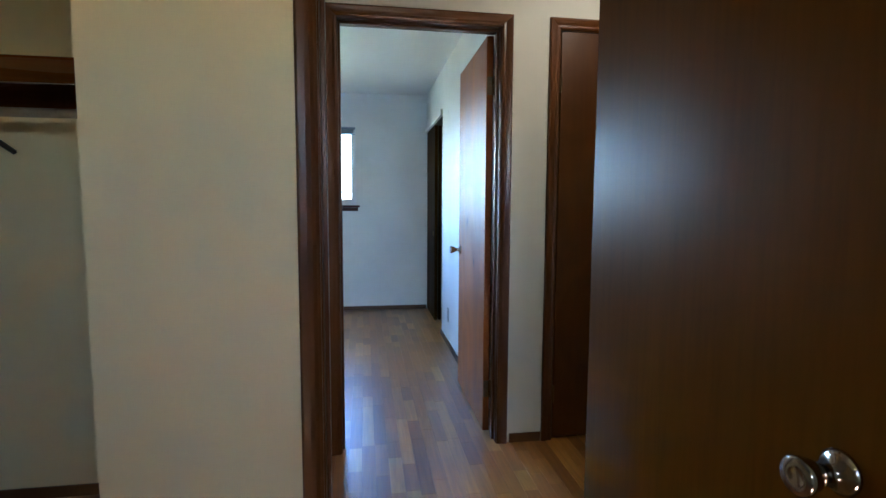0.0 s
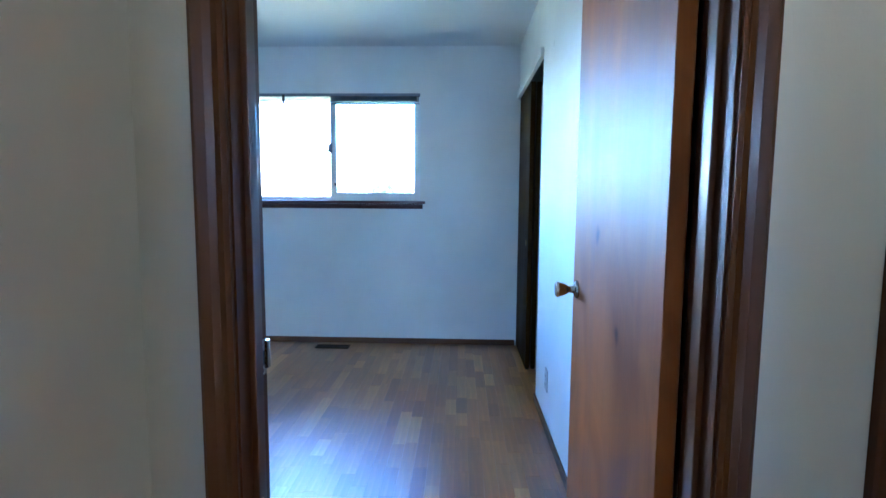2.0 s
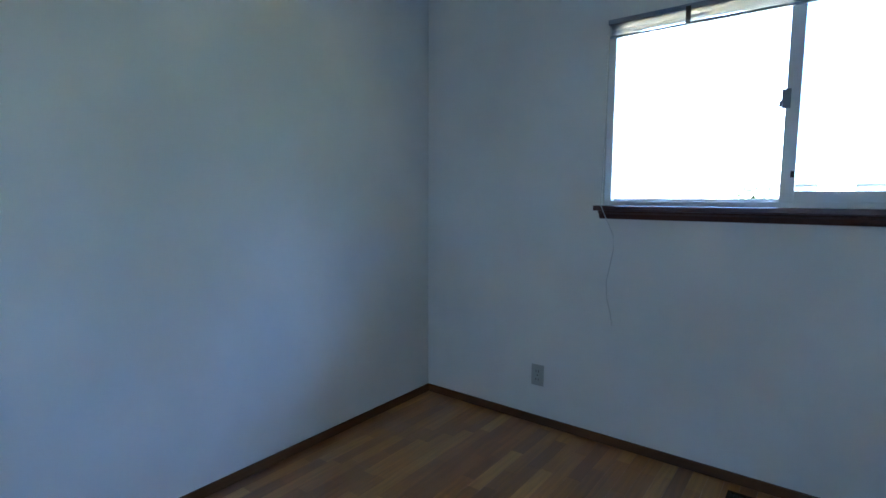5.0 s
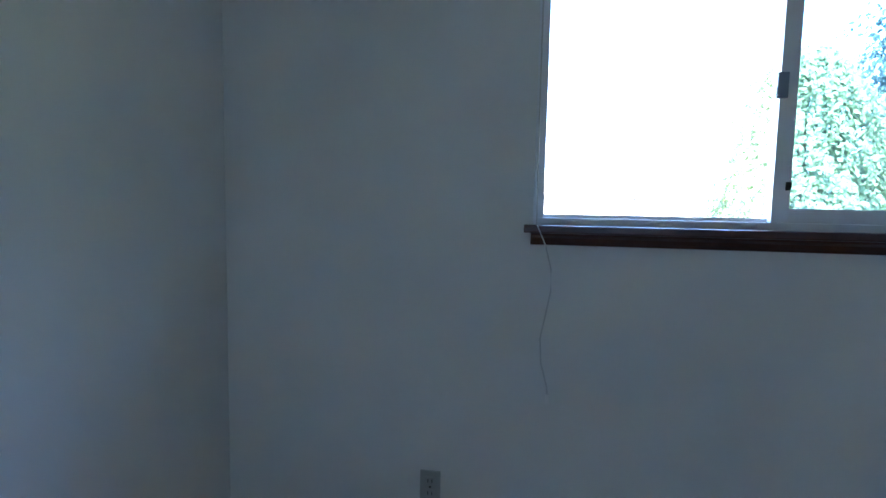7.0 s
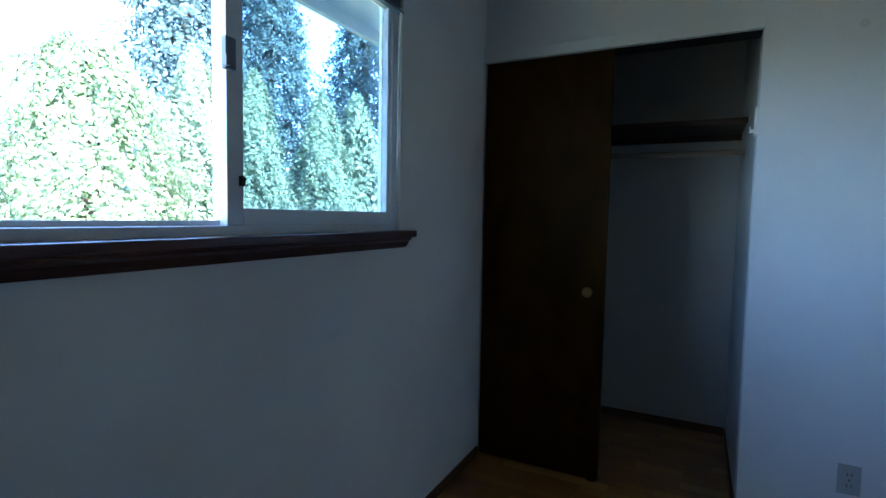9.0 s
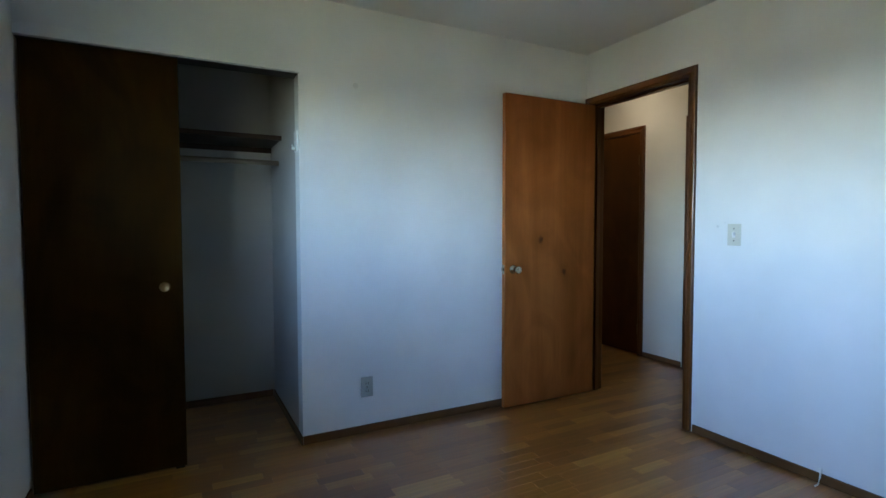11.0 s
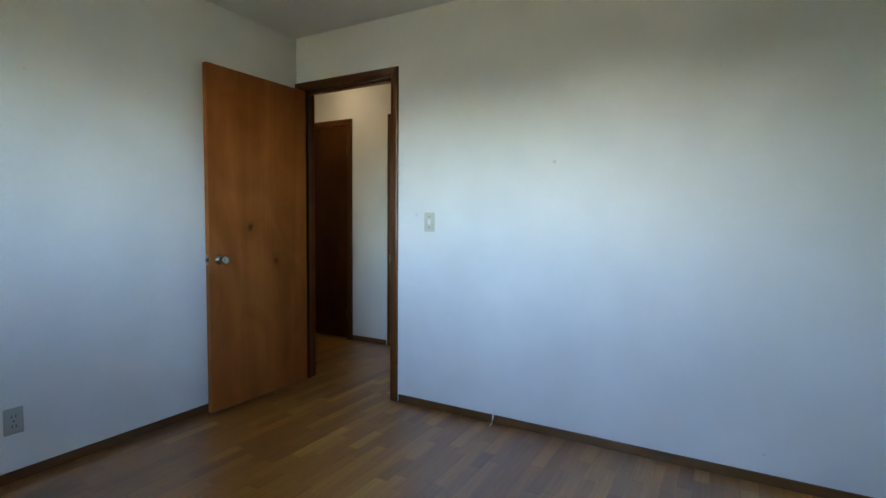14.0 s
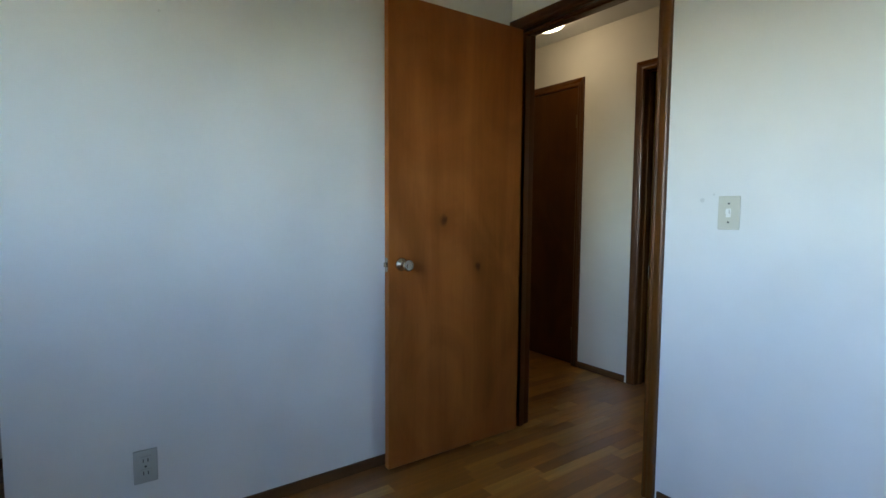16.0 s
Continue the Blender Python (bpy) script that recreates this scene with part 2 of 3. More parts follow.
def part(name, bm, mat, parent=None, label="", at=None, smooth=False):
    bmesh.ops.recalc_face_normals(bm, faces=bm.faces)
    me = bpy.data.meshes.new(name)
    bm.to_mesh(me)
    bm.free()
    me.materials.append(mat)
    if smooth:
        for p in me.polygons:
            p.use_smooth = True
    ob = new(name, me)
    if parent is not None:
        ob.parent = parent
    if at is not None:
        ob.matrix_basis = at
    if label:
        tagged(ob, label)
    return ob


def thing(name, label, category, at=None, kind="", group=""):
    ob = new(name)
    if at is not None:
        ob.matrix_basis = at
    return tagged(ob, label, category, group, kind)


def setting(name, bm, mat, label, category):
    return tagged(part(name, bm, mat), label, category, kind="structure")


# ---- structure ----
W, D, H = -3.325, 3.215, 2.415      # west wall, window wall, ceiling
HS, AN = -1.125, -1.24              # hall's south face, its face in the front room
BX0, BX1 = -0.815, -0.052           # bedroom doorway
AX0, AX1 = -0.803, -0.032           # front room's doorway
DT = 2.045                          # head of the doorways
WX0, WX1, WZ0, WZ1 = -2.24, -0.79, 1.175, 2.045
CB = 0.92                           # back of the bedroom closet
CY = 2.035
AW = -1.335                         # edge of the front room's closet
ABK = -0.31
AE, AS = 0.05, -4.4
HE = 1.7
HW = -0.97                          # west end of the hall

setting("floor_slab", boxes((W - 0.14, HE + 0.1, AS - 0.1, D + 0.14, -0.16, -0.006)), UNDER, "dark joints under the oak strip floor", "floor")
setting("wall_north", boxes((W - 0.14, WX0, D, D + 0.1, 0, H), (WX1, HE + 0.1, D, D + 0.1, 0, H), (WX0, WX1, D, D + 0.1, 0, WZ0),
                            (WX0, WX1, D, D + 0.1, WZ1, H)), WALL, "white painted bedroom wall with the window", "wall")
setting("wall_west", boxes((W - 0.14, W, 0, D, 0, H)), WALL, "white painted bedroom side wall", "wall")
setting("wall_south", boxes((W, BX0 - 0.015, -0.06, 0, 0, H), (BX1 + 0.015, 0.105, -0.06, 0, 0, H),
                            (BX0 - 0.015, BX1 + 0.015, -0.06, 0, DT + 0.015, H)), WALL, "white painted wall with the bedroom doorway", "wall")
setting("wall_east", boxes((0, 0.105, 0, CY, 0, H), (0, 0.105, CY, D, 2.005, H)), WALL, "white painted wall with the closet opening", "wall")
setting("wall_closet", boxes((CB, CB + 0.1, CY - 0.1, D, 0, H), (0.105, CB, CY - 0.1, CY, 0, H)), CLOSETSHADE, "off-white bedroom closet walls with their shade put into the colour", "wall")
setting("wall_hall_bedroom", boxes((W, BX0 - 0.015, -0.115, -0.06, 0, H), (BX1 + 0.015, 0.105, -0.115, -0.06, 0, H),
                                   (BX0 - 0.015, BX1 + 0.015, -0.115, -0.06, DT + 0.015, H)), HALLWALL, "off-white hall wall round the bedroom doorway", "wall")
setting("wall_hall_north", boxes((0.105, 0.23, -0.115, 0, 0, H), (0.74, HE, -0.115, 0, 0, H), (0.23, 0.74, -0.115, 0, DT + 0.015, H),
                                 (0.23, 0.74, -0.02, 0, 0, DT + 0.015)), HALLWALL, "off-white hall wall beside the linen door", "wall")
MID = -1.18
setting("wall_hall_south", boxes((HW, AX0 - 0.015, MID, HS, 0, H), (AX1 + 0.015, 0.485, MID, HS, 0, H), (1.225, HE, MID, HS, 0, H),
                                 (AX0 - 0.015, AX1 + 0.015, MID, HS, DT + 0.015, H), (0.485, 1.225, MID, HS, DT + 0.015, H)), HALLWALL,
        "off-white hall wall with two doors", "wall")
setting("wall_front_north", boxes((AW, AX0 - 0.015, AN, MID, 0, H), (AX1 + 0.015, 0.485, AN, MID, 0, H), (1.225, HE, AN, MID, 0, H),
                                  (AX0 - 0.015, AX1 + 0.015, AN, MID, DT + 0.015, H), (0.485, 1.225, AN, MID, DT + 0.015, H),
                                  (0.485, 1.225, AN, AN + 0.03, 0, DT + 0.015)), CREAM, "cream front room wall beside the doorway", "wall")
setting("wall_hall_end", boxes((HE, HE + 0.1, AN, 0, 0, H)), HALLWALL, "off-white wall closing the hall", "wall")
setting("wall_hall_west", boxes((AW, HW, MID, -0.115, 0, H)), HALLWALL, "off-white wall at the hall's short end", "wall")
setting("wall_front_closet", boxes((W, AW, ABK, -0.115, 0, H), (W, AW, AN, HS, 2.06, H)), CREAM, "cream closet back wall in the front room", "wall")
setting("wall_front_east", boxes((AE, AE + 0.1, AS, AN, 0, H)), CREAM, "cream wall of the front room", "wall")
setting("wall_front_south", boxes((W - 0.14, -0.64, AS - 0.1, AS, 0, H), (-0.36, HE + 0.1, AS - 0.1, AS, 0, H), (-0.64, -0.36, AS - 0.1, AS, 0, 1.63),
                                  (-0.64, -0.36, AS - 0.1, AS, 1.93, H)), CREAM, "cream back wall of the front room", "wall")
setting("wall_front_west", boxes((W - 0.14, W, AS, 0, 0, H)), CREAM, "cream side wall of the front room", "wall")
setting("ceiling", boxes((W - 0.14, HE + 0.1, AS - 0.1, D + 0.14, H, H + 0.1)), CEIL, "white lightly textured ceiling", "ceiling")

# roof with its eave over the window
roof = thing("roof", "pale painted soffit and eave over the window", "roof", kind="structure")
part("roof_deck", boxes((W - 0.6, HE + 0.6, AS - 0.6, 4.02, H + 0.101, H + 0.16)), ROOF, roof)
part("soffit", boxes((W - 0.6, HE + 3.6, D + 0.101, 3.93, 2.30, 2.32)), SOFFIT, roof)
part("fascia", boxes((W - 0.6, HE + 3.6, 3.931, 3.965, 2.235, 2.50)), SOFFIT, roof)
part("siding", boxes((HE + 0.101, HE + 3.6, D, D + 0.14, -0.5, 2.6)), SIDING, roof)


def baseboard(rows):
    for i, (x0, x1, y0, y1) in enumerate(rows):
        along = (y1 - y0) > (x1 - x0)
        bm = bmesh.new()
        box(bm, x0, x1, y0, y1, 0.0, 0.047, bevel=0.003)
        setting("baseboard", bm, BASEY if along else BASE, "thin dark-stained wooden baseboard along the wall", "baseboard")


T = 0.011
baseboard([(W + T, -0.002, D - T, D - 0.0005), (W + 0.0005, W + T, 0.001, D - 0.001), (W + T, BX0 - 0.07, 0.0005, T), (-T, -0.0005, 0.02, CY - 0.001),
           (-T, CB - T, CY + 0.0005, CY + T), (CB - T, CB - 0.0005, CY + T, D - T),
           (HW + T, BX0 - 0.07, -0.115 - T, -0.1155), (BX1 + 0.07, 0.183, -0.115 - T, -0.1155), (0.79, HE, -0.115 - T, -0.1155),
           (AX1 + 0.075, 0.435, HS + 0.0005, HS + T), (1.28, HE, HS + 0.0005, HS + T), (HW + T, AX0 - 0.07, HS + 0.0005, HS + T), (HW + 0.0005, HW + T, HS + 0.0005, -0.1155),
           (AW, AX0 - 0.07, AN - T, AN - 0.0005), (W + T, AW, ABK - T, ABK - 0.0005)])


def doorway(x0, x1, ytop, ybot, sides, name, label, stop=None):
    """Jambs and casings of an opening between the wall faces ybot and ytop."""
    t = thing(name, label, "door frame", kind="structure")
    part("side_jamb", boxes((x0 - 0.014, x0, ybot, ytop, 0, DT)), JAMB, t)
    part("side_jamb", boxes((x1, x1 + 0.014, ybot, ytop, 0, DT)), JAMB, t)
    part("head_jamb", boxes((x0 - 0.014, x1 + 0.014, ybot, ytop, DT, DT + 0.014)), TRIMX, t)
    if stop:
        s0, s1 = stop
        part("door_stop", boxes((x0, x0 + 0.011, s0, s1, 0, DT - 0.011), bevel=0.002), TRIM, t)
        part("door_stop", boxes((x1 - 0.011, x1, s0, s1, 0, DT - 0.011), bevel=0.002), TRIM, t)
        part("door_stop", boxes((x0, x1, s0, s1, DT - 0.011, DT), bevel=0.002), TRIMX, t)
    profile = [(0.004, 0.0), (0.004, 0.008), (0.012, 0.012), (0.022, 0.010), (0.034, 0.014), (0.050, 0.017), (0.056, 0.014), (0.058, 0.0)]
    for y, s in sides:
        rings = [[(x0 - u, y + s * v, 0), (x0 - u, y + s * v, DT + u), (x1 + u, y + s * v, DT + u), (x1 + u, y + s * v, 0)] for u, v in profile]
        for k, (nm, mat) in enumerate((("side_casing", TRIM), ("head_casing", TRIMX), ("side_casing", TRIM))):
            bm = bmesh.new()
            ends = [[bm.verts.new(r[k]) for r in rings], [bm.verts.new(r[k + 1]) for r in rings]]
            for a in range(len(rings)):
                c = (a + 1) % len(rings)
                bm.faces.new((ends[0][a], ends[0][c], ends[1][c], ends[1][a]))
            bm.faces.new(ends[0])
            bm.faces.new(ends[1][::-1])
            part(nm, bm, mat, t)
    return t


doorway(BX0, BX1, 0.0, -0.115, ((0.0, 1), (-0.115, -1)), "door_frame_1", "dark-stained wooden casing of the bedroom doorway", (-0.075, -0.042))
doorway(AX0, AX1, HS, AN, ((HS, 1), (AN, -1)), "door_frame_2", "dark-stained wooden casing of the front room doorway", (-1.198, -1.165))
doorway(0.245, 0.725, -0.021, -0.115, ((-0.115, -1),), "door_frame_3", "dark-stained casing round the narrow linen door", (-0.078, -0.045))
doorway(0.50, 1.21, HS, AN + 0.031, ((HS, 1),), "door_frame_4", "dark-stained casing round the closed hall door", (-1.20, -1.168))


def knob(parent, x, y, z, face, mat=NICKEL):
    """A tulip knob on a rosette; face: the way it points, as Euler degrees."""
    prof = [(0.031, 0.0), (0.032, 0.004), (0.026, 0.010), (0.013, 0.013), (0.011, 0.030), (0.017, 0.036), (0.0215, 0.046), (0.0265, 0.060),
            (0.0275, 0.066), (0.024, 0.071), (0.012, 0.068), (0.004, 0.067)]
    return part("door_knob", lathe(prof), mat, parent, "shiny nickel tulip knob", pose(x, y, z, *face) @ Matrix.Diagonal((0.92, 0.92, 0.97, 1)), True)


def leaf(name, label, mat, width, at, knobs, hinges, edge=0.035, kind="structure", kz=0.915):
    """A flush leaf: local x runs from hinge to free edge, y through its thickness, z up from 12 mm over the floor."""
    t = thing(name, label, "door", at, kind)
    bm = boxes((0, width, -edge / 2, edge / 2, 0.012, DT - 0.004))
    bmesh.ops.bevel(bm, geom=list(bm.edges), offset=0.002, segments=1, affect="EDGES")
    part("door_leaf", bm, mat, t)
    for s in knobs:
        knob(t, width - 0.062, s * edge / 2, kz, (-90 * s, 0, 0))
    if knobs:
        part("latch_plate", boxes((width, width + 0.002, -0.012, 0.012, kz - 0.03, kz + 0.03)), NICKEL, t)
        part("latch_bolt", boxes((width + 0.002, width + 0.012, -0.006, 0.006, kz - 0.01, kz + 0.01), bevel=0.002), NICKEL, t)
    for z in (0.24, 1.80):
        hx, hy = hinges
        pin = part("hinge", tube([(hx, hy, z - 0.045), (hx, hy, z + 0.045)], 0.0065), HINGE, t, "dull bronze hinge")
        part("hinge_plate", boxes((-0.0025, -0.0002, -0.014, 0.014, z - 0.044, z + 0.044)), HINGE, pin)
    return t


door_1 = leaf("door_1", "open flush birch bedroom door with orange-brown varnish and two knots", BIRCH, 0.757,
              pose(BX1 - 0.022, 0.006, 0, 0, 0, 89.3), (1, -1), (-0.004, -0.023))
leaf("door_2", "dark glossy flush wooden door standing open", DARKDOOR, 0.79, pose(AX1 - 0.055, AN - 0.012, 0, 0, 0, -90.0), (-1, 1), (-0.004, 0.023), kz=0.875)
leaf("door_3", "narrow closed flush wooden linen door in the hall", HALLDOOR, 0.472, pose(0.249, -0.0965, 0), (-1,), (-0.001, -0.023))
leaf("door_4", "closed flush wooden hall door in dark stain", HALLDOOR, 0.702, pose(0.504, HS - 0.0185, 0), (1,), (-0.001, 0.023))

# sliding closet doors and the closet
for i, (x, y0, y1, lab) in enumerate(((0.008, 2.60, 3.205, "dark-stained flush sliding closet door pushed aside"),
                                      (0.050, 2.612, 3.205, "second dark sliding closet door stacked behind the first"))):
    t = thing("sliding_door", lab, "closet door", group="sliding closet doors")
    part("door_panel", boxes((x, x + 0.032, y0, y1, 0.012, 2.0), bevel=0.002), SLIDER, t)
    if i == 0:
        part("finger_pull", lathe([(0.024, 0), (0.024, 0.003), (0.019, 0.004), (0.015, 0.0015), (0.002, 0.001)]), BRASS, t, "round brass finger pull",
             pose(x, 2.678, 0.903, 0, -90, 0), True)
    part("floor_guide", boxes((x + 0.004, x + 0.028, y0 + 0.01, y0 + 0.05, 0, 0.012)), DARKMETAL, t)
setting("trim", boxes((-0.019, -0.0005, CY - 0.004, D - 0.001, 2.005, 2.056), bevel=0.003), WALL, "white painted strip over the closet opening", "trim")
setting("closet_track", boxes((0.005, 0.104, CY + 0.002, D - 0.002, 2.002, 2.0045)), DARKMETAL, "dark metal sliding door track", "track")


def closet_fit(x0, x1, y0, y1, along, group):
    """Shelf with its lip, on cleats, and a rod. along: the axis of the shelf; the back is at x1 or y1."""
    s = thing("closet_shelf", "dark-stained wooden closet shelf on wall cleats", "shelf", group=group)
    r = thing("closet_rod", "pale wooden closet rod under the shelf", "rod", group=group)
    if along == "y":
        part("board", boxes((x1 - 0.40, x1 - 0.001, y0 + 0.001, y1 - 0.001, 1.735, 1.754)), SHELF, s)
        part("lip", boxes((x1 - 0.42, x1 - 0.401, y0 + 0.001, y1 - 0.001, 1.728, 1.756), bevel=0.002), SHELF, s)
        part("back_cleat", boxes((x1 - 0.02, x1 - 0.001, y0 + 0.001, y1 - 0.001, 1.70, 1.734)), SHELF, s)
        part("rod_bar", tube([(x1 - 0.3, y0 + 0.002, 1.60), (x1 - 0.3, y1 - 0.002, 1.60)], 0.016, 14), ROD, r, smooth=True)
    else:
        part("board", boxes((x0 + 0.001, x1 - 0.001, y1 - 0.34, y1 - 0.001, 1.655, 1.674)), TRIMX, s)
        part("lip", boxes((x0 + 0.001, x1 - 0.001, y1 - 0.36, y1 - 0.341, 1.592, 1.676), bevel=0.002), TRIMX, s)
        part("back_cleat", boxes((x0 + 0.001, x1 - 0.001, y1 - 0.02, y1 - 0.001, 1.565, 1.654)), TRIMX, s)
        part("bracket", tube([(x0 + 1.30, y1 - 0.30, 1.64), (x0 + 1.30, y1 - 0.29, 1.52), (x0 + 1.30, y1 - 0.25, 1.49), (x0 + 1.30, y1 - 0.12, 1.44), (x0 + 1.30, y1 - 0.012, 1.40)], 0.010), DARKMETAL, s)
        part("rod_bar", tube([(x0 + 0.002, y1 - 0.26, 1.512), (x1 - 0.002, y1 - 0.26, 1.512)], 0.016, 14), ROD, r, smooth=True)


closet_fit(0.105, CB, CY, D, "y", "bedroom closet fittings")
closet_fit(W, AW, AN, ABK, "x", "front closet fittings")
hook = thing("wall_hook", "small white plastic hook on the closet side wall", "hook")
part("plate", boxes((0.03, 0.085, CY + 0.0005, CY + 0.010, 1.60, 1.71), bevel=0.002), WHITEPL, hook)
part("prong", boxes((0.060, 0.078, CY + 0.010, CY + 0.026, 1.612, 1.626), (0.060, 0.078, CY + 0.021, CY + 0.026, 1.626, 1.638), bevel=0.002), WHITEPL, hook)

# window
win = thing("window_1", "white vinyl sliding window with two panes", "window", kind="structure")
F0, F1 = 3.232, 3.30
part("window_frame", boxes((WX0, WX1, F0, F1, WZ1 - 0.03, WZ1), (WX0, WX1, F0, F1, WZ0, WZ0 + 0.038), bevel=0.002), VINYL, win)
part("window_frame", boxes((WX0, WX0 + 0.034, F0, F1, WZ0 + 0.038, WZ1 - 0.03), (WX1 - 0.035, WX1, F0, 3.2685, WZ0 + 0.038, WZ1 - 0.03), bevel=0.002), VINYL, win)
part("glazing_bead", boxes((WX0 + 0.034, -1.50, 3.275, 3.29, WZ0 + 0.038, WZ0 + 0.05), (WX0 + 0.034, -1.50, 3.275, 3.29, WZ1 - 0.042, WZ1 - 0.03)), VINYL, win)
sash = part("sash", boxes((-1.532, -1.483, 3.24, 3.268, WZ0 + 0.038, WZ1 - 0.03), (-0.842, WX1 - 0.035, 3.24, 3.268, WZ0 + 0.038, WZ1 - 0.03),
                          (-1.483, -0.842, 3.24, 3.268, WZ0 + 0.038, 1.256), (-1.483, -0.842, 3.24, 3.268, WZ1 - 0.07, WZ1 - 0.03), bevel=0.002), VINYL, win)
part("meeting_stile", boxes((-1.53, -1.49, 3.27, 3.292, WZ0 + 0.05, WZ1 - 0.042)), VINYL, win)
for nm, r in (("pane", (WX0 + 0.034, -1.51, 3.280, 3.284, WZ0 + 0.05, WZ1 - 0.042)), ("pane", (-1.483, -0.842, 3.262, 3.266, 1.256, WZ1 - 0.07))):
    p = part(nm, boxes(r), GLASS, win)
    p.visible_shadow = False
screen = part("insect_screen", boxes((-1.489, -0.80, 3.2935, 3.2943, WZ0 + 0.05, WZ1 - 0.042)), SCREEN, win, "fine grey insect screen outside the sliding half")
part("latch", boxes((-1.545, -1.515, 3.226, 3.24, 1.58, 1.655), (-1.552, -1.54, 3.215, 3.232, 1.585, 1.61), bevel=0.002), RAIL, win, "dark grey sash latch")
part("catch", boxes((-1.498, -1.486, 3.229, 3.24, 1.31, 1.335)), SLOT, win)

sill = thing("window_sill", "dark-stained wooden window stool and moulded apron", "window sill", kind="structure")
part("stool", boxes((-2.268, -0.75, 3.163, 3.2145, 1.166, 1.19), (WX0 + 0.001, WX1 - 0.001, 3.2145, 3.2315, 1.176, 1.19), bevel=0.003), SILL, sill)
bm = bmesh.new()
pr = [(3.2145, 1.165), (3.172, 1.165), (3.174, 1.158), (3.186, 1.150), (3.190, 1.138), (3.198, 1.128), (3.2145, 1.126)]
e0 = [bm.verts.new((-2.246, y, z)) for y, z in pr]
e1 = [bm.verts.new((-0.770, y, z)) for y, z in pr]
for a in range(len(pr)):
    bm.faces.new((e0[a], e0[(a + 1) % len(pr)], e1[(a + 1) % len(pr)], e1[a]))
bm.faces.new(e0)
bm.faces.new(e1[::-1])
part("apron", bm, SILL, sill)

blind = thing("window_blind", "raised grey mini blind bunched unevenly under its head rail", "blind")
part("head_rail", boxes((-2.236, -0.794, 3.196, 3.229, 2.022, 2.0445), bevel=0.002), RAIL, blind)
rng = random.Random(4)
for k in range(9):
    bm = bmesh.new()
    cols = []
    for i in range(13):
        f = i / 12
        x = -2.225 + f * 1.42
        low = (0.012 * math.sin(f * 11 + k * 0.8) - 0.006) * (0.55 - f) * 2.4 if f < 0.5 else 0.0
        z = 2.016 - 0.0048 * k + low * rng.uniform(0.6, 1.2) * (k / 9)
        cols.append([bm.verts.new((x, y, z + c)) for y, c in ((3.200, 0), (3.2125, 0.0022), (3.225, 0))])
    for p, q in zip(cols, cols[1:]):
        for j in range(2):
            bm.faces.new((p[j], p[j + 1], q[j + 1], q[j]))
    part("slat", bm, BLIND, blind)
part("bottom_rail", boxes((-2.228, -0.80, 3.202, 3.223, 1.962, 1.970), bevel=0.001), BLIND, blind)
part("tilt_wand", tube([(-0.815, 3.205, 2.02), (-0.813, 3.212, 1.7), (-0.812, 3.214, 1.42)], 0.004), WHITEPL, blind, "clear plastic tilt wand")
part("lift_cord", tube([(-2.231, 3.21, 2.02), (-2.231, 3.20, 1.6), (-2.229, 3.158, 1.195), (-2.20, 3.157, 1.13), (-2.178, 3.200, 1.05), (-2.176, 3.206, 0.98), (-2.19, 3.207, 0.90),
                        (-2.205, 3.207, 0.82), (-2.20, 3.207, 0.74), (-2.178, 3.207, 0.66), (-2.176, 3.207, 0.635)], 0.0024, 6), CORD, blind, "thin slack pull cord")
part("cord_lock", boxes((-1.905, -1.885, 3.194, 3.1995, 1.965, 2.035), bevel=0.001), SLOT, blind)
part("cord_tassel", boxes((-2.182, -2.170, 3.200, 3.2125, 0.605, 0.638), bevel=0.002), WHITEPL, blind)


# fittings on the walls
def plate(name, label, at, kind_of):
    t = thing(name, label, name.split("_")[-1], at)
    part("cover_plate", boxes((-0.036, 0.036, -0.006, -0.0003, -0.058, 0.058), bevel=0.003), IVORY if kind_of != "outlet_grey" else GREYPL, t)
    if kind_of.startswith("outlet"):
        for z in (-0.022, 0.022):
            s = part("socket", boxes((-0.017, 0.017, -0.0085, -0.006, z - 0.014, z + 0.014), bevel=0.001), IVORY if kind_of != "outlet_grey" else GREYPL, t)
            for x in (-0.007, 0.007):
                part("slot", boxes((x - 0.0015, x + 0.0015, -0.0092, -0.0085, z - 0.006, z + 0.006)), SLOT, s)
        part("screw", boxes((-0.003, 0.003, -0.0075, -0.006, -0.003, 0.003)), SLOT, t)
    elif kind_of == "switch":
        part("toggle", boxes((-0.005, 0.005, -0.018, -0.006, -0.004, 0.012), (-0.008, 0.008, -0.008, -0.006, -0.015, 0.015), bevel=0.001), WHITEPL, t)
        for z in (-0.032, 0.032):
            part("screw", boxes((-0.003, 0.003, -0.0075, -0.006, z - 0.003, z + 0.003)), SLOT, t)
    return t


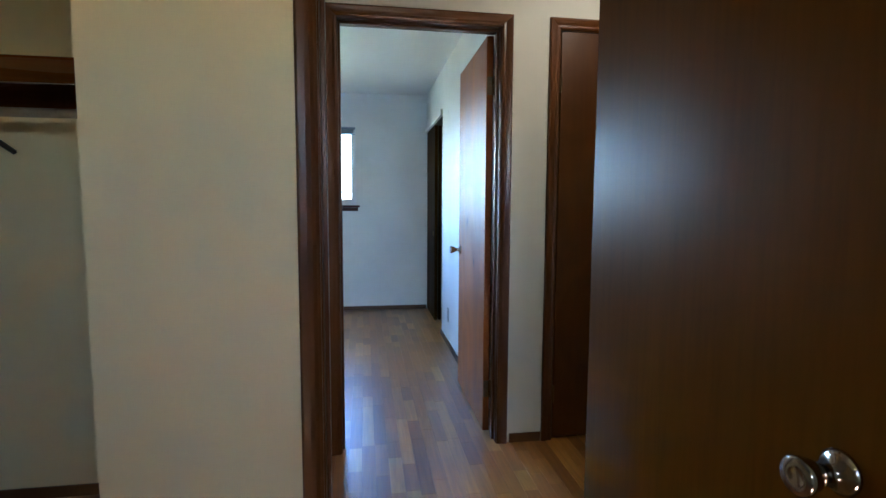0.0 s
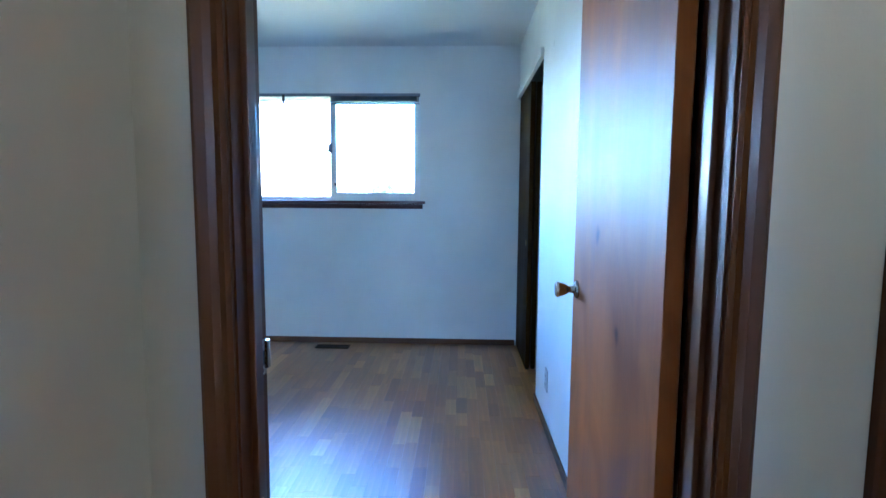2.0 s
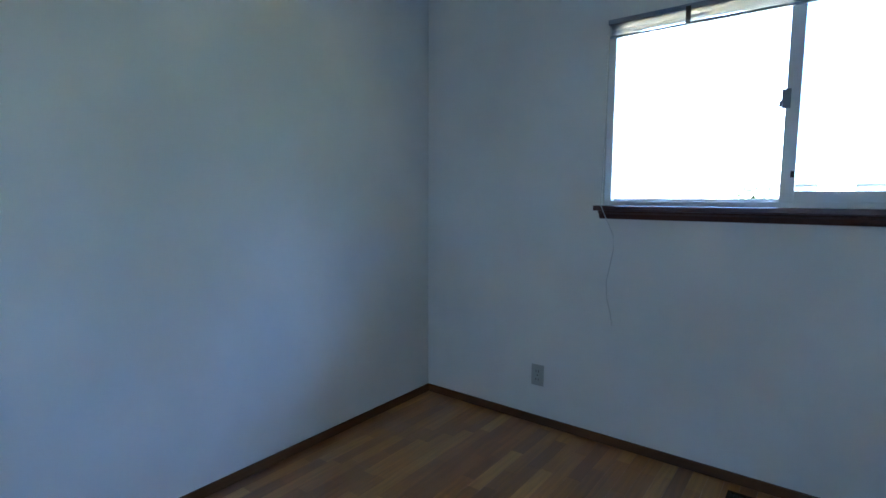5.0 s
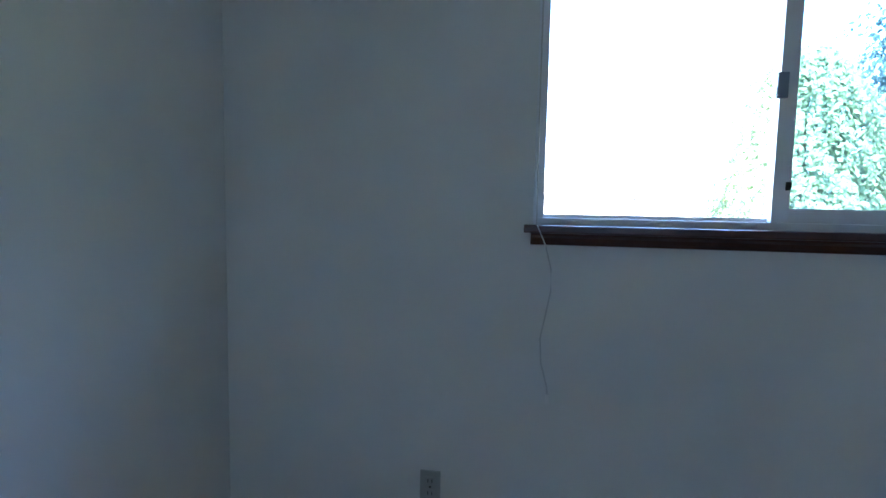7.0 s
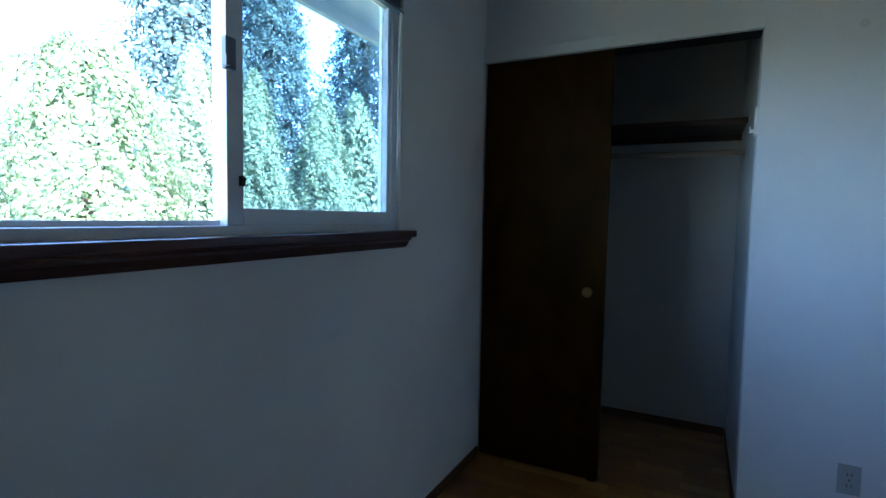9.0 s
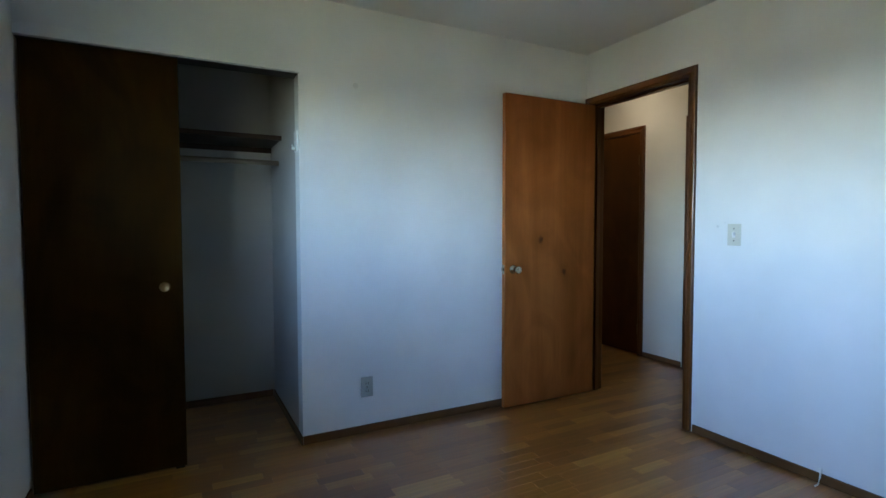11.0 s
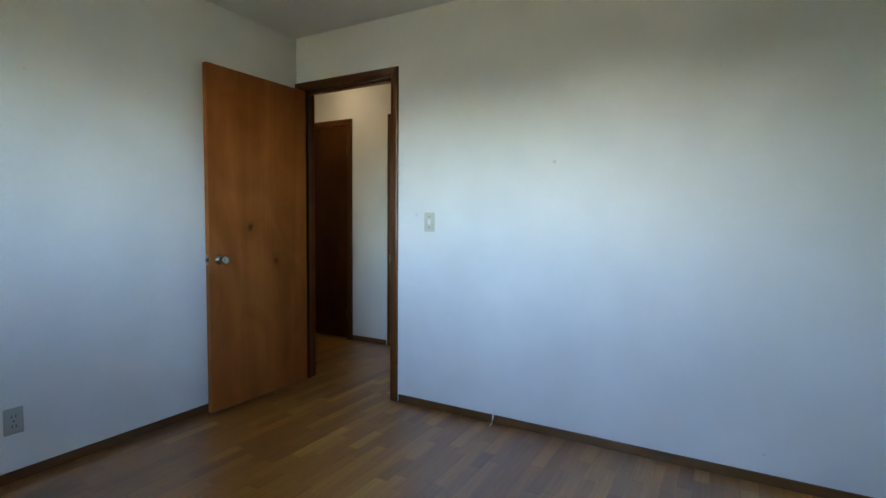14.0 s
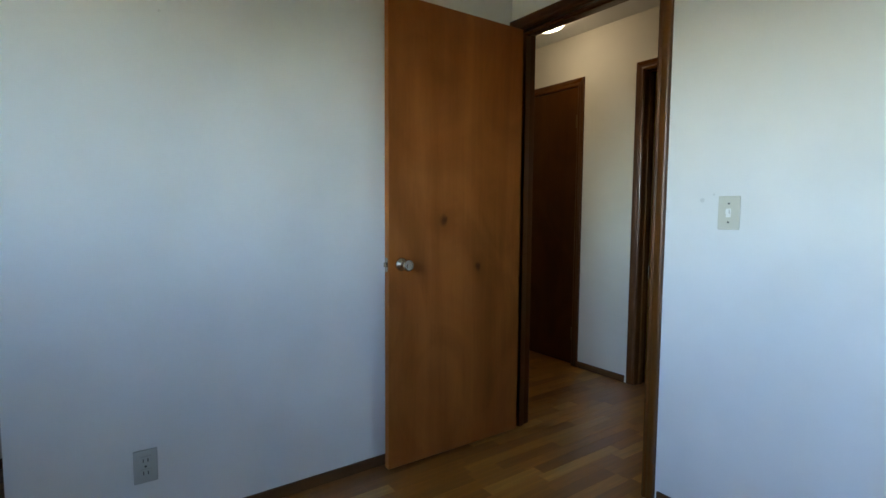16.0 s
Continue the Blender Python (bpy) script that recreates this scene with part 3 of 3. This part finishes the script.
plate("wall_outlet", "grey-beige duplex wall outlet low on the white wall", pose(-0.0, 1.669, 0.267, 0, 0, -90), "outlet_grey")
plate("wall_outlet", "grey duplex wall outlet below the window", pose(-2.561, D, 0.272), "outlet_grey")
plate("wall_plate", "blank painted cover plate low on the wall", pose(W, 0.50, 0.262, 0, 0, 90), "blank")
plate("light_switch", "ivory toggle light switch beside the bedroom door", pose(-1.105, 0.0, 1.146, 0, 0, 180), "switch")
sp = thing("strike_plate", "small nickel strike plate on the door jamb", "strike plate")
part("strike", boxes((BX0 - 0.0005, BX0 + 0.002, -0.036, -0.006, 0.876, 0.893), (BX0 - 0.0005, BX0 + 0.002, -0.036, -0.006, 0.921, 0.942),
                     (BX0 - 0.0005, BX0 + 0.002, -0.013, -0.006, 0.893, 0.921), (BX0 - 0.0005, BX0 + 0.005, -0.006, 0.006, 0.884, 0.936)), NICKEL, sp)
part("strike_hole", boxes((BX0 - 0.0004, BX0 + 0.0008, -0.034, -0.013, 0.893, 0.921)), SLOT, sp)
for sz in (0.884, 0.932):
    part("screw", boxes((BX0 + 0.002, BX0 + 0.0028, -0.024, -0.018, sz - 0.003, sz + 0.003), bevel=0.0004), HINGE, sp)

vent = thing("floor_vent", "dark brown metal floor register near the window wall", "vent")
box_v = (-1.628, -1.358, 3.03, 3.13)
part("frame", boxes((box_v[0], box_v[1], 3.03, 3.042, 0.0005, 0.005), (box_v[0], box_v[1], 3.118, 3.13, 0.0005, 0.005), (box_v[0], box_v[0] + 0.014, 3.042, 3.118, 0.0005, 0.005),
                    (box_v[1] - 0.014, box_v[1], 3.042, 3.118, 0.0005, 0.005), (-1.50, -1.486, 3.042, 3.118, 0.0005, 0.005)), DARKMETAL, vent)
part("throat", boxes((box_v[0] + 0.014, box_v[1] - 0.014, 3.042, 3.118, 0.0005, 0.001)), SLOT, vent)
for i in range(22):
    x = box_v[0] + 0.022 + i * 0.0105
    part("slat", boxes((x, x + 0.003, 3.043, 3.117, 0.001, 0.0045)), DARKMETAL, vent)

coax = thing("cable_stub", "short white cable stub coming out at the baseboard", "cable")
part("wire", tube([(-1.549, 0.013, 0.075), (-1.549, 0.02, 0.06), (-1.551, 0.03, 0.035), (-1.554, 0.05, 0.012), (-1.55, 0.07, 0.006)], 0.004), WHITEPL, coax)

chime = thing("alarm_sensor", "small white rounded plastic alarm sensor on the hall wall", "alarm sensor", pose(HW, -0.603, 1.486))
shell = [(0.004, -0.040), (0.004, 0.040), (0.018, 0.043), (0.031, 0.036), (0.040, 0.020), (0.044, 0.0), (0.043, -0.018), (0.037, -0.034), (0.024, -0.042)]


def extruded(profile, y0, y1):
    bm = bmesh.new()
    near = [bm.verts.new((x, y0, z)) for x, z in profile]
    far = [bm.verts.new((x, y1, z)) for x, z in profile]
    for i in range(len(profile)):
        j = (i + 1) % len(profile)
        bm.faces.new((near[i], near[j], far[j], far[i]))
    bm.faces.new(near)
    bm.faces.new(far[::-1])
    return bm


part("mounting_plate", boxes((0.0004, 0.004, 0.006, 0.124, -0.034, 0.034)), GREYPL, chime)
part("body", extruded(shell, 0.008, 0.130), WHITEPL, chime)
part("end_cap", extruded([(x * 0.985 + 0.0003, z * 0.985) for x, z in shell], 0.0, 0.0079), IVORY, chime, "grey-beige end cap")
for z in (-0.010, -0.002, 0.006):
    part("grille_slot", boxes((0.0425, 0.0452, 0.112, 0.118, z - 0.002, z + 0.002)), SLOT, chime)
part("marking", boxes((0.0435, 0.0446, 0.040, 0.066, 0.001, 0.004)), GREYPL, chime)

lamp = thing("ceiling_light", "round lit glass ceiling light in the hall", "ceiling light", pose(0.44, -0.715, H))
part("canopy", lathe([(0.14, -0.025), (0.15, -0.012), (0.15, -0.0005)], 32), BRASS, lamp, "brass canopy ring", smooth=True)
part("shade", lathe([(0.01, -0.085), (0.06, -0.080), (0.105, -0.062), (0.13, -0.036), (0.135, -0.0255)], 32), LAMPGLASS, lamp, "lit white glass bowl", smooth=True).visible_shadow = False

for mx, mz, mr in ((-2.62, 1.86, 0.004), (-1.87, 1.47, 0.009), (-2.85, 0.13, 0.005), (-1.01, 1.19, 0.008), (-1.05, 1.21, 0.004)):
    scuff = tagged(part("wall_mark", lathe([(mr, 0.0), (mr * 0.9, 0.0006), (mr * 0.3, 0.0008)], 12), MARK, at=pose(mx, 0.0002, mz, -90, 0, 0)),
                   "small grey nail mark on the white wall", "mark")


for my, mz, mr in ((1.72, 1.98, 0.016), (1.58, 1.80, 0.005)):
    tagged(part("wall_mark", lathe([(mr, 0.0), (mr * 0.9, 0.0005), (mr * 0.3, 0.0007)], 12), MARK, at=pose(-0.0002, my, mz, 0, -90, 0)),
           "faint grey smudge on the white wall", "mark")

# ---- outdoors ----
setting("ground", boxes((-400, 400, -400, 900, -0.9, -0.5)), GRASS, "sunlit lawn behind the house", "ground")


def leaves(seed, n, place, size, up=0.3):
    rng = np.random.default_rng(seed)
    pos, nor = place(rng, n)
    d = rng.normal(size=(n, 3))
    d = d - (d * nor).sum(1, keepdims=True) * nor * 0.7
    d[:, 2] += up
    d /= np.linalg.norm(d, axis=1, keepdims=True)
    s = np.cross(d, nor)
    s /= np.linalg.norm(s, axis=1, keepdims=True) + 1e-6
    L = (size * rng.uniform(0.6, 1.4, n))[:, None]
    v = np.stack([pos, pos + d * L * 0.5 + s * L * 0.3, pos + d * L, pos + d * L * 0.5 - s * L * 0.3], 1).reshape(-1, 3)
    f = np.arange(n * 4).reshape(n, 4)
    return v, f


def crown(parent, mat, v, f):
    me = bpy.data.meshes.new("crown")
    me.from_pydata(v.tolist(), [], f.tolist())
    me.materials.append(mat)
    ob = new("crown", me)
    ob.parent = parent
    return ob


def cone_tree(name, label, x, y, h, r, seed, n, size, mat, power=0.7, low=0.02, z0=-0.5, tiers=0):
    t = thing(name, label, "tree" if h > 5 else "shrub", pose(x, y, z0))
    part("trunk", lathe([(r * 0.09, 0), (r * 0.06, h * 0.4), (r * 0.012, h * 0.97)], 8), BARK, t)
    rng2 = random.Random(seed)
    for k in range(8):
        a, z = rng2.uniform(0, 6.28), h * (0.15 + 0.08 * k)
        e = r * 0.6 * (1 - z / h)
        part("limb", tube([(0, 0, z), (e * 0.5 * math.cos(a), e * 0.5 * math.sin(a), z + 0.05 * h), (e * math.cos(a), e * math.sin(a), z + 0.07 * h)], r * 0.015, 5), BARK, t)

    def place(rng, n):
        u = rng.uniform(0, 1, n) ** 1.25
        a = rng.uniform(0, 2 * np.pi, n)
        lump = 1 + 0.16 * np.sin(3 * a + 9 * u + seed) + 0.12 * np.sin(7 * a - 17 * u + seed * 2) + 0.08 * np.sin(13 * a + 31 * u)
        if tiers:
            lump *= 0.62 + 0.38 * (1 - (u * tiers + 0.45 * np.sin(3 * a + seed) + 0.3 * np.sin(8 * a + 2 * seed)) % 1.0)
        rad = r * (1 - u) ** power * lump * rng.uniform(0.72, 1.06, n)
        p = np.stack([rad * np.cos(a), rad * np.sin(a), h * (low + (1 - low) * u)], 1)
        nn = np.stack([np.cos(a), np.sin(a), 0.35 + 0 * a], 1) + rng.normal(0, 0.35, (n, 3))
        return p, nn / np.linalg.norm(nn, axis=1, keepdims=True)

    crown(t, mat, *leaves(seed, n, place, size, -0.3 if tiers else 0.5))
    return t


cone_tree("arborvitae", "dense sunlit green arborvitae in the garden", 3.0, 9.4, 4.3, 1.0, 1, 42000, 0.065, LEAF1)
cone_tree("arborvitae", "dense sunlit green arborvitae in the garden", 4.4, 9.6, 4.3, 0.95, 2, 38000, 0.065, LEAF1)
cone_tree("arborvitae", "dense green arborvitae beside the house", 5.9, 9.3, 4.2, 1.1, 3, 34000, 0.07, LEAF1)
cone_tree("arborvitae", "dense green arborvitae beside the house", 7.5, 9.6, 4.5, 1.2, 7, 9000, 0.13, LEAF1)
# unseen trees, added to keep north-eastern sky light off the west wall
for x, y in ((9.2, 8.9), (10.7, 7.7), (11.8, 6.2), (12.3, 4.5)):
    cone_tree("arborvitae", "dense green arborvitae added out of view to block sky light", x, y, 5.6, 1.35, int(x * 10), 6000, 0.17, LEAF1)
cone_tree("garden_shrub", "broad pale green shrub in full sun", 1.35, 9.2, 3.9, 1.4, 4, 30000, 0.075, LEAF2, 0.42)
cone_tree("garden_shrub", "small pale green shrub in full sun", -2.7, 13.5, 2.2, 0.7, 5, 2500, 0.12, LEAF2, 0.42)
# firs behind the hedge; the easternmost are unseen, added to shade the west wall
for i, (x, y, h, r) in enumerate(((9.2, 18.0, 13.5, 3.5), (13.4, 18.5, 14.0, 3.6), (17.4, 16.5, 14.0, 3.6), (16.0, 11.5, 13.5, 3.5), (18.5, 7.5, 13.0, 3.5))):
    cone_tree("fir_tree", "tall dark green fir, the eastern ones added to block sky light", x, y, h, r, 20 + i, 36000, 0.16, LEAF3, 0.85, 0.1, tiers=11)
fence = thing("garden_fence", "low weathered wooden fence across the garden", "fence")
for k in range(24):
    x = -9 + k * 0.62
    part("post" if k % 4 == 0 else "board", boxes((x, x + (0.09 if k % 4 == 0 else 0.58), 15.0 - (0.03 if k % 4 == 0 else 0), 15.03, -0.5, 1.72 if k % 4 == 0 else 1.62)), FENCE, fence)
part("rail", boxes((-9, 5.9, 14.93, 14.999, 1.55, 1.62)), FENCE, fence)

# ---- oak strips of the floor ----
floor = thing("floor", "worn oak strip floor in mixed honey and brown tones", "floor", kind="structure")
WID = 0.062
LENGTHS = (0.16, 0.22, 0.30, 0.38, 0.50)


def strip_verts(w, ln):
    g, c, z = 0.0003, 0.0003, 0.006
    return [(g, g, -z), (w - g, g, -z), (w - g, ln - g, -z), (g, ln - g, -z), (g, g, -c), (w - g, g, -c), (w - g, ln - g, -c), (g, ln - g, -c),
            (g + c, g + c, 0), (w - g - c, g + c, 0), (w - g - c, ln - g - c, 0), (g + c, ln - g - c, 0)]


SF = [(0, 1, 5, 4), (1, 2, 6, 5), (2, 3, 7, 6), (3, 0, 4, 7), (4, 5, 9, 8), (5, 6, 10, 9), (6, 7, 11, 10), (7, 4, 8, 11), (8, 9, 10, 11)]
shared = []
for ln in LENGTHS:
    me = bpy.data.meshes.new("strip")
    me.from_pydata(strip_verts(WID, ln), [], SF)
    me.materials.append(OAK)
    shared.append(me)
rng = random.Random(11)
vs, fs, single = [], [], 0
x = W
while x < HE:
    y = AS - rng.uniform(0, 0.5)
    while y < D:
        k = rng.randrange(len(LENGTHS))
        ln = LENGTHS[k]
        if -1.95 < x < -0.07 and 0.1 < y < 2.2 and single < 300:
            ob = new("strip", shared[k])
            ob.location = (x, y, 0)
            ob.parent = floor
            single += 1
        else:
            o = len(vs)
            top = min(ln, D - y)
            vs += [(a + x, b + y, c) for a, b, c in strip_verts(WID, max(top, 0.01))]
            fs += [tuple(i + o for i in q) for q in SF]
        y += ln
    x += WID
me = bpy.data.meshes.new("strips")
me.from_pydata(vs, [], fs)
me.materials.append(OAK)
rest = new("strips", me)
rest.parent = floor
rest["kind"] = "stuff"
